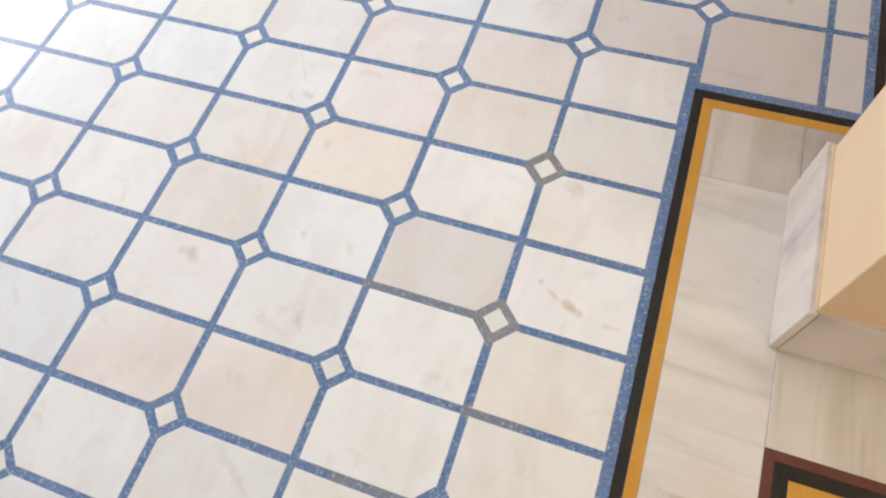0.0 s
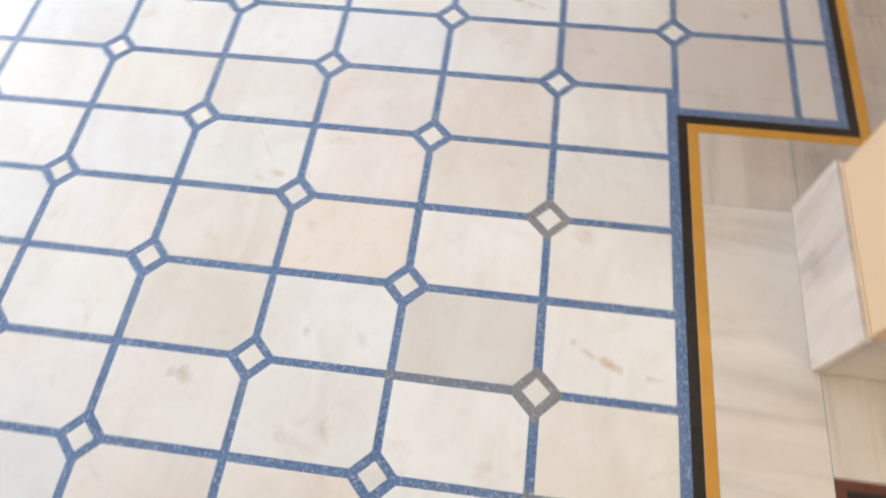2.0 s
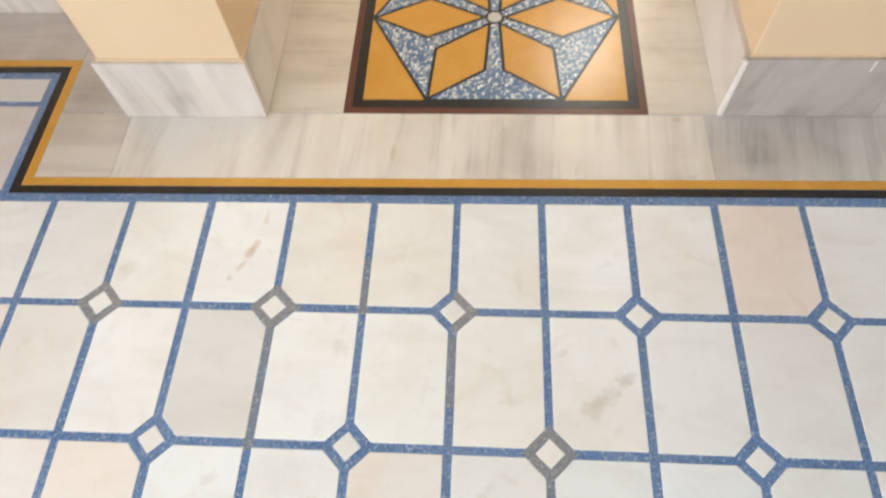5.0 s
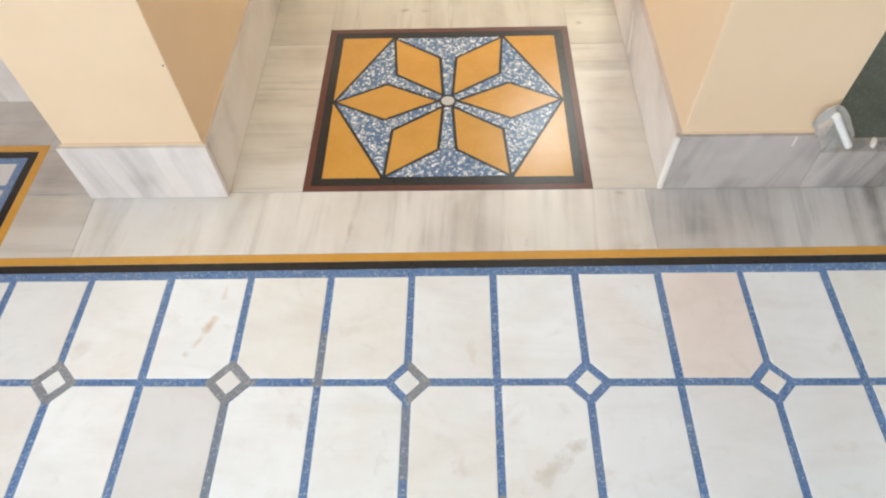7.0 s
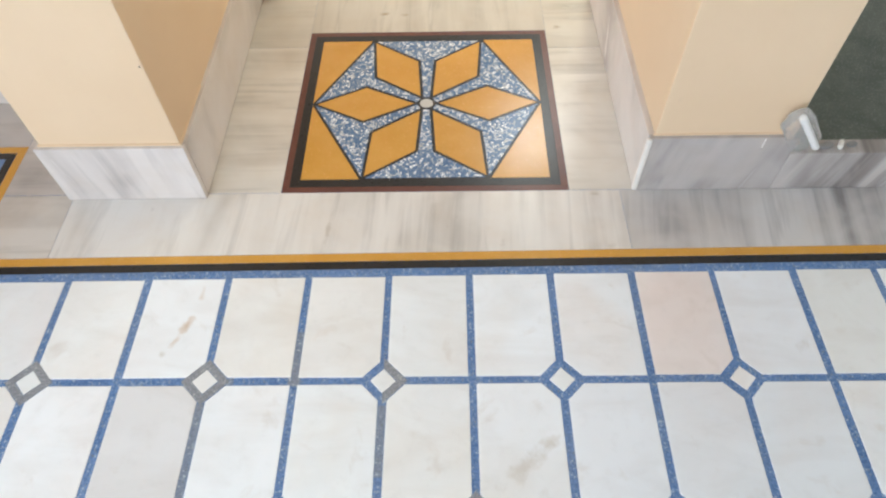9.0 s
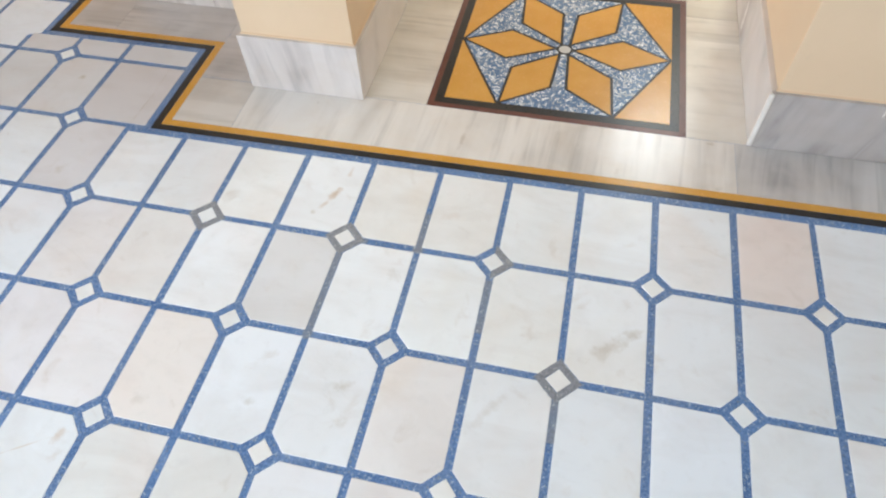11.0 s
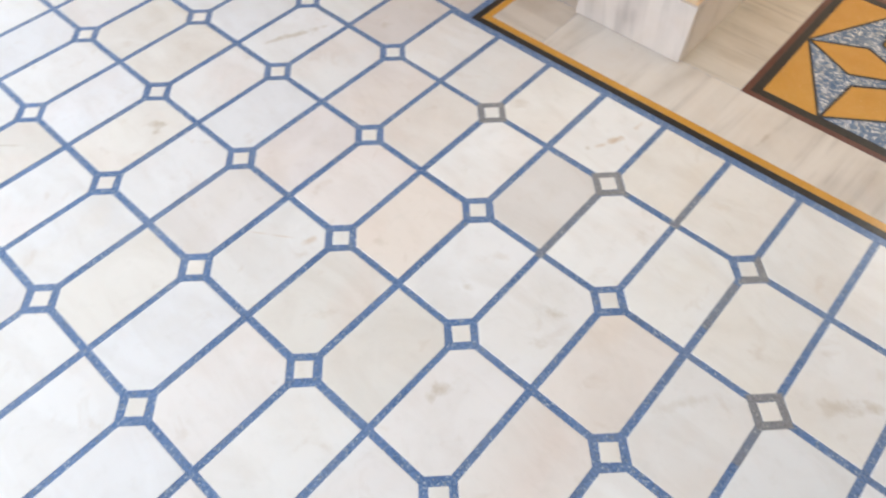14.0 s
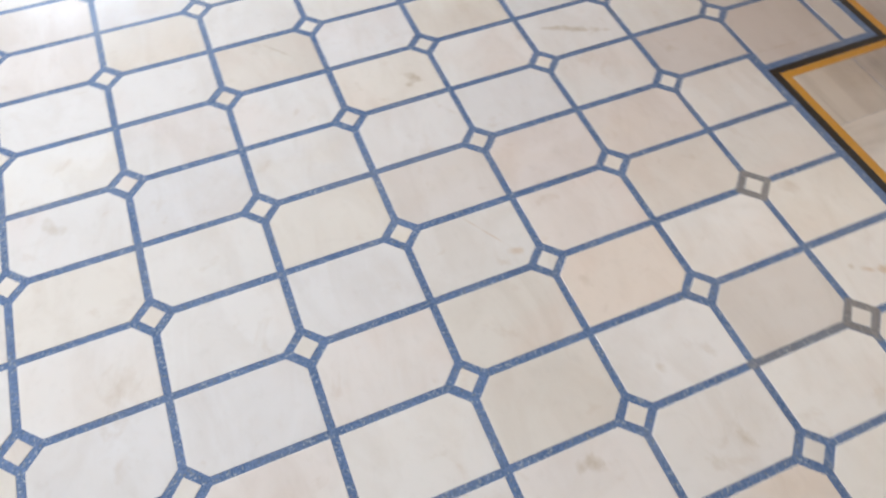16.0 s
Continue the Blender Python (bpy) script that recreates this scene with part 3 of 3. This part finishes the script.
# Printed mat on the floor beyond the passage
def rug():
    m, n, k, bsdf = material("rug_print")
    spots_at = noise_at(n, k, place(n, k), 9.0, 3, 0.6, 0.6)
    tint = ramp(n, k, spots_at, [(0.36, (0.60, 0.46, 0.20)), (0.50, (0.64, 0.55, 0.28)), (0.62, (0.50, 0.44, 0.20)), (0.74, (0.55, 0.34, 0.10))])
    k.new(tint, bsdf.inputs["Base Color"])
    bsdf.inputs["Roughness"].default_value = 0.9
    relief(n, k, bsdf, noise_at(n, k, place(n, k), 600.0, 2), 0.4, 0.002)
    return m


mat_thing = tagged(new("door_mat"), "yellow printed mat with green leaves and orange-lined edging", "mat")
part("field", box(0.061, 1.1565, 0.001, 0.538, 1.77, 0.007, 0.001), rug(), mat_thing)
GOLD = cement("gold_edging", (0.62, 0.38, 0.13), (0.55, 0.32, 0.10), 0.8)
ORANGE = cement("orange_edging", (0.50, 0.17, 0.03), (0.42, 0.14, 0.03), 0.8)
LEAF = cement("leaf_print", (0.17, 0.21, 0.05), (0.11, 0.15, 0.04), 0.9)
GREY_LEAF = cement("pale_leaf_print", (0.40, 0.40, 0.28), (0.33, 0.34, 0.22), 0.9)
for x0, x1, mat, label in ((0.020, 0.0415, GOLD, "gold woven edging"), (0.0420, 0.0505, ORANGE, "orange woven line"), (0.0510, 0.0605, GOLD, "gold woven edging"),
                           (0.5385, 0.5480, GOLD, "gold woven edging"), (0.5485, 0.5570, ORANGE, "orange woven line"), (0.5575, 0.578, GOLD, "gold woven edging")):
    part("edging", box(x0, 1.1565, 0.001, x1, 1.77, 0.0085, 0.0012), mat, mat_thing, label)


def leaf(x, y, length, width, turn, mat):
    """A pointed leaf, slightly raised from the mat."""
    c, s = math.cos(radians(turn)), math.sin(radians(turn))
    pts = []
    for a in range(16):
        u = a / 16 * math.tau
        px, py = length * math.cos(u), width * math.sin(u) * (1 - 0.35 * math.cos(u) ** 2)
        pts.append((x + c * px - s * py, y + s * px + c * py))
    part("leaf", prism(pts, 0.0078, 0.005, 0.0003), mat, mat_thing, "printed green leaf")


for args in ((0.150, 1.190, 0.048, 0.020, 15, LEAF), (0.222, 1.200, 0.040, 0.004, 75, LEAF), (0.275, 1.185, 0.050, 0.018, -8, GREY_LEAF), (0.345, 1.210, 0.046, 0.004, 60, LEAF),
             (0.385, 1.175, 0.035, 0.005, 10, LEAF), (0.460, 1.195, 0.050, 0.019, 12, GREY_LEAF), (0.180, 1.290, 0.055, 0.022, -40, LEAF), (0.330, 1.320, 0.060, 0.022, 30, LEAF),
             (0.450, 1.310, 0.055, 0.020, -25, GREY_LEAF)):
    leaf(*args)


# Crumpled clear packet left on the kerb
def clear_plastic():
    m, n, k, bsdf = material("clear_plastic")
    bsdf.inputs["Base Color"].default_value = (0.97, 0.94, 0.91, 1)
    bsdf.inputs["Roughness"].default_value = 0.12
    bsdf.inputs["Transmission Weight"].default_value = 0.8
    bsdf.inputs["IOR"].default_value = 1.3
    geo = n.new("ShaderNodeNewGeometry")
    relief(n, k, bsdf, noise_at(n, k, geo.outputs["Position"], 45.0, 2), 0.22, 0.006)
    return m


def crumple(centre, radii, turn, seed):
    bm = bmesh.new()
    bmesh.ops.create_icosphere(bm, subdivisions=4, radius=1.0)
    m = Matrix.Translation(centre) @ Euler(turn).to_matrix().to_4x4() @ Matrix.Diagonal((*radii, 1))
    for v in bm.verts:
        d = v.co.normalized()
        r = 1 + 0.13 * noise.noise(d * 1.7 + Vector((seed, 0, 0))) - 0.10 * abs(noise.noise(d * 3.1 + Vector((0, seed, 0))))
        v.co = m @ (Vector([math.copysign(abs(c) ** 0.72, c) for c in d]) * r)
    return bm


packet = tagged(new("plastic_packet"), "crumpled clear plastic packet with a white tube leaning on the kerb", "packet")
part("wrapper", crumple((1.090, 0.420, 0.174), (0.032, 0.014, 0.062), (0.10, -0.58, 0.05), 3.1), clear_plastic(), packet)
tube = bmesh.new()
bmesh.ops.create_cone(tube, cap_ends=True, segments=20, radius1=0.0068, radius2=0.0068, depth=0.106)
bmesh.ops.bevel(tube, geom=[e for e in tube.edges if len(e.link_faces) == 2 and e.calc_face_angle() > 1.0], offset=0.002, segments=2, affect="EDGES")
bmesh.ops.transform(tube, matrix=Matrix.Translation((1.097, 0.405, 0.184)) @ Euler((radians(3), radians(-37), 0)).to_matrix().to_4x4(), verts=tube.verts)
part("tube", tube, cement("white_plastic", (0.85, 0.82, 0.78), (0.8, 0.77, 0.73), 0.3), packet, "glossy white plastic tube")
SCRAP = cement("scrap_grey", (0.27, 0.255, 0.245), (0.18, 0.17, 0.165), 0.5)
for x, y, w, d, seed in ((1.178, 0.447, 0.015, 0.008, 7.7), (1.229, 0.450, 0.011, 0.007, 2.3)):
    scrap = part("scrap", crumple((x, y, 0.108), (w, d, 0.0035), (0, 0, 0.4), seed), SCRAP)
    tagged(scrap, "small crumpled dark grey scrap on the marble kerb", "scrap", "scraps on the kerb")
tagged(part("scrap", crumple((1.205, 0.447, 0.111), (0.005, 0.013, 0.006), (0, 0, -0.5), 5.1), GROUT), "thin crumpled white scrap on the marble kerb", "scrap", "scraps on the kerb")
part("cement_smear", box(1.0365, 0.4262, 0.124, 1.0395, 0.4290, 0.148, 0.0009), GROUT, pillar, "white cement smear")

# Grey repairs in the strips: pieces laid into the blue ones
repairs = tagged(new("repair_strips"), "grey cement repairs in the blue floor strips", "floor inlay", kind="structure")


def strip(i0, j0, i1, j1, low=0.0):
    x0, y0, x1, y1 = i0 * W, j0 * L, i1 * W, j1 * L
    if i0 == i1:
        quad = rect(x0 - HALF + 0.0004, min(y0, y1), x0 + HALF - 0.0004, max(y0, y1))
    else:
        quad = rect(min(x0, x1), y0 - HALF + 0.0004, max(x0, x1), y0 + HALF - 0.0004)
    part("repair", prism(quad, -0.0003 - low, -0.006, 0.0001), GREY_BLUE, repairs)


def ring_side(i, j, s):
    x, y = i * W, j * L
    way = [(1, 0), (0, 1), (-1, 0), (0, -1)]
    (ax, ay), (bx, by) = way[s], way[(s + 1) % 4]
    o, q = DIAMOND + HALF - 0.0008, KERNEL + 0.0006
    quad = [(x + ax * q, y + ay * q), (x + ax * o, y + ay * o), (x + bx * o, y + by * o), (x + bx * q, y + by * q)]
    part("repair", prism(quad, -0.0002, -0.006, 0.0002), GREY, repairs)


for i, j, sides in ((0, 0, (0, 1, 2, 3)), (2, 0, (0, 3)), (3, -1, (0, 1, 2, 3)), (-2, 0, (0, 1, 2, 3))):
    for s in sides:
        ring_side(i, j, s)
for seg in ((0, -0.18, 0, -1.05), (1, -0.04, 1, 0.42), (2, -0.2, 2, -0.72), (3, -1.17, 3, -1.5), (0.93, 0, 1.07, 0), (0.24, 0, 0.32, 0), (-0.06, -1, 0.06, -1)):
    strip(*seg, low=0.0001 if seg[1] == seg[3] else 0.0)

# Slabs of the inlaid field, one by one
TINTS = [(0.85, 0.85, 0.845), (0.87, 0.87, 0.87), (0.845, 0.82, 0.80), (0.84, 0.815, 0.765), (0.83, 0.835, 0.845), (0.86, 0.855, 0.84)]
SPECIAL = {(-1, -1): (0.80, 0.768, 0.735), (0, -1): (0.937, 0.937, 0.927), (1, -1): (0.927, 0.927, 0.916), (2, -1): (0.895, 0.879, 0.841), (-2, -1): (0.927, 0.921, 0.905),
           (-3, -1): (0.852, 0.809, 0.756), (-4, -1): (0.852, 0.815, 0.793), (4, -1): (0.873, 0.863, 0.852), (3, -1): (0.905, 0.895, 0.873),
           (0, 0): (0.89, 0.855, 0.795), (1, 0): (0.905, 0.879, 0.836), (2, 0): (0.884, 0.873, 0.841), (3, 0): (0.916, 0.916, 0.905), (4, 0): (0.890, 0.880, 0.862),
           (5, 0): (0.865, 0.765, 0.695), (6, 0): (0.873, 0.857, 0.841), (-1, 0): (0.927, 0.916, 0.895), (-2, 0): (0.905, 0.884, 0.841), (-3, 0): (0.863, 0.847, 0.820), (-4, 0): (0.895, 0.884, 0.863),
           # Recess slabs: beige-grey stone, tinted darker still for the shade there.
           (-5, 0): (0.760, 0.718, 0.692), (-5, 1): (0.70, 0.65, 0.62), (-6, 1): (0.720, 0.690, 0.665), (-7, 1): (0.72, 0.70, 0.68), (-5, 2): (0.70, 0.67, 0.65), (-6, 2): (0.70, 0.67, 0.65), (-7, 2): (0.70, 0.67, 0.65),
           (1, -2): (0.875, 0.82, 0.768), (2, -2): (0.863, 0.852, 0.831), (0, -2): (0.905, 0.900, 0.895), (-1, -2): (0.916, 0.911, 0.905), (-2, -2): (0.902, 0.822, 0.745), (-3, -2): (0.885, 0.835, 0.80),
           (-4, -2): (0.852, 0.804, 0.783), (1, -3): (0.87, 0.83, 0.79), (0, -3): (0.884, 0.857, 0.836)}
KERNEL_TINTS = [(0.92, 0.92, 0.91), (0.88, 0.88, 0.87), (0.90, 0.88, 0.85)]
MESHES = {}
rng = random.Random(5)


def slab_outline(i, j):
    """Outline of the slab between lattice lines i, i+1 and j, j+1 within the field, or None."""
    x0, y0, x1, y1 = i * W + HALF, row_y(j) + HALF, (i + 1) * W - HALF, row_y(j + 1) - HALF
    cut = [(i + j) % 2 == 0, (i + j) % 2 == 1, (i + j) % 2 == 0, (i + j) % 2 == 1]
    if j == 0 and i >= -4:
        y1, cut[2], cut[3] = min(border_y(x0), border_y(x1)) - 0.0005, False, False
    if j > 0:
        if i > -5:
            return None
        if j == 1 and i == -5:
            x1, cut[1], cut[2] = B_X - 0.0005, False, False
        if j == 2 and i >= -7:
            y1, cut[2], cut[3] = B_Y2 - 0.0005, False, False
            if i == -5:
                x1, cut[1] = B_X - 0.0005, False
        if j > 2:
            if i > -8:
                return None
            if i == -8:
                x1, cut[1], cut[2] = B_X2 - 0.0005, False, False
    x0, y0, x1, y1 = max(x0, WEST), max(y0, SOUTH), min(x1, EAST), min(y1, NORTH)
    if x1 - x0 < 0.03 or y1 - y0 < 0.02:
        return None
    c = DIAMOND - HALF
    if (i, j) == (-8, 2):
        return [(x0, y0 + c), (x0 + c, y0), (x1, y0), (x1, B_Y2 - 0.010), (B_X2 - 0.0005, B_Y2 + 0.004), (B_X2 - 0.0005, y1), (x0, y1)]
    pts = []
    for (px, py), on, (ax, ay), (bx, by) in zip(rect(x0, y0, x1, y1), cut, ((0, 1), (-1, 0), (0, -1), (1, 0)), ((1, 0), (0, 1), (-1, 0), (0, -1))):
        pts += [(px + ax * c, py + ay * c), (px + bx * c, py + by * c)] if on else [(px, py)]
    return pts


def near(x, y):
    return -1.9 < x < 1.75 and -1.75 < y < 0.75


far_slabs = bmesh.new()
count = 0
for j in range(-18, 15):
    for i in range(-31, 23):
        pts = slab_outline(i, j)
        x, y = i * W, row_y(j)
        if pts:
            if near(x + W / 2, y + L / 2):
                key = tuple((round(px - x, 5), round(py - y, 5)) for px, py in pts)
                if key not in MESHES:
                    MESHES[key] = mesh_of("slab", prism(list(key), 0.0, -0.008, 0.0007), MARBLE)
                ob = new("slab", MESHES[key])
                ob.location = (x + rng.uniform(-0.0007, 0.0007), y + rng.uniform(-0.0007, 0.0007), rng.uniform(-0.0001, 0.0001))
                ob.rotation_euler = (0, 0, rng.uniform(-0.0025, 0.0025))
                ob.parent = floor
                base = rng.choice(TINTS)
                lift = rng.uniform(0.99, 1.06)
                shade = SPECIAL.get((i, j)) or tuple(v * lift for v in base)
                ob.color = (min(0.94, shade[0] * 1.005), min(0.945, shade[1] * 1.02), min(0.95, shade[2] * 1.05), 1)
                count += 1
            else:
                far_slabs.faces.new([far_slabs.verts.new((px, py, 0.0)) for px, py in pts])
        inside = (j <= 0) or (j <= 1 and i <= -5) or (j == 2 and i <= -5) or (j > 2 and i <= -8)
        if (i + j) % 2 == 0 and inside and WEST + 0.05 < x < EAST - 0.05 and SOUTH + 0.05 < y < NORTH - 0.05:
            kern = [(KERNEL, 0), (0, KERNEL), (-KERNEL, 0), (0, -KERNEL)]
            if near(x, y):
                if "kernel" not in MESHES:
                    MESHES["kernel"] = mesh_of("diamond", prism(kern, 0.0, -0.008, 0.0006), MARBLE)
                ob = new("diamond", MESHES["kernel"])
                ob.location, ob.parent = (x + rng.uniform(-0.0008, 0.0008), y + rng.uniform(-0.0008, 0.0008), 0), floor
                ob.rotation_euler = (0, 0, rng.uniform(-0.04, 0.04))
                ob.color = (*rng.choice(KERNEL_TINTS), 1)
            else:
                far_slabs.faces.new([far_slabs.verts.new((x + px, y + py, 0.0)) for px, py in kern])
rest = part("outer_slabs", far_slabs, MARBLE, floor)
rest.color = (0.78, 0.75, 0.71, 1)
tagged(rest, kind="stuff")
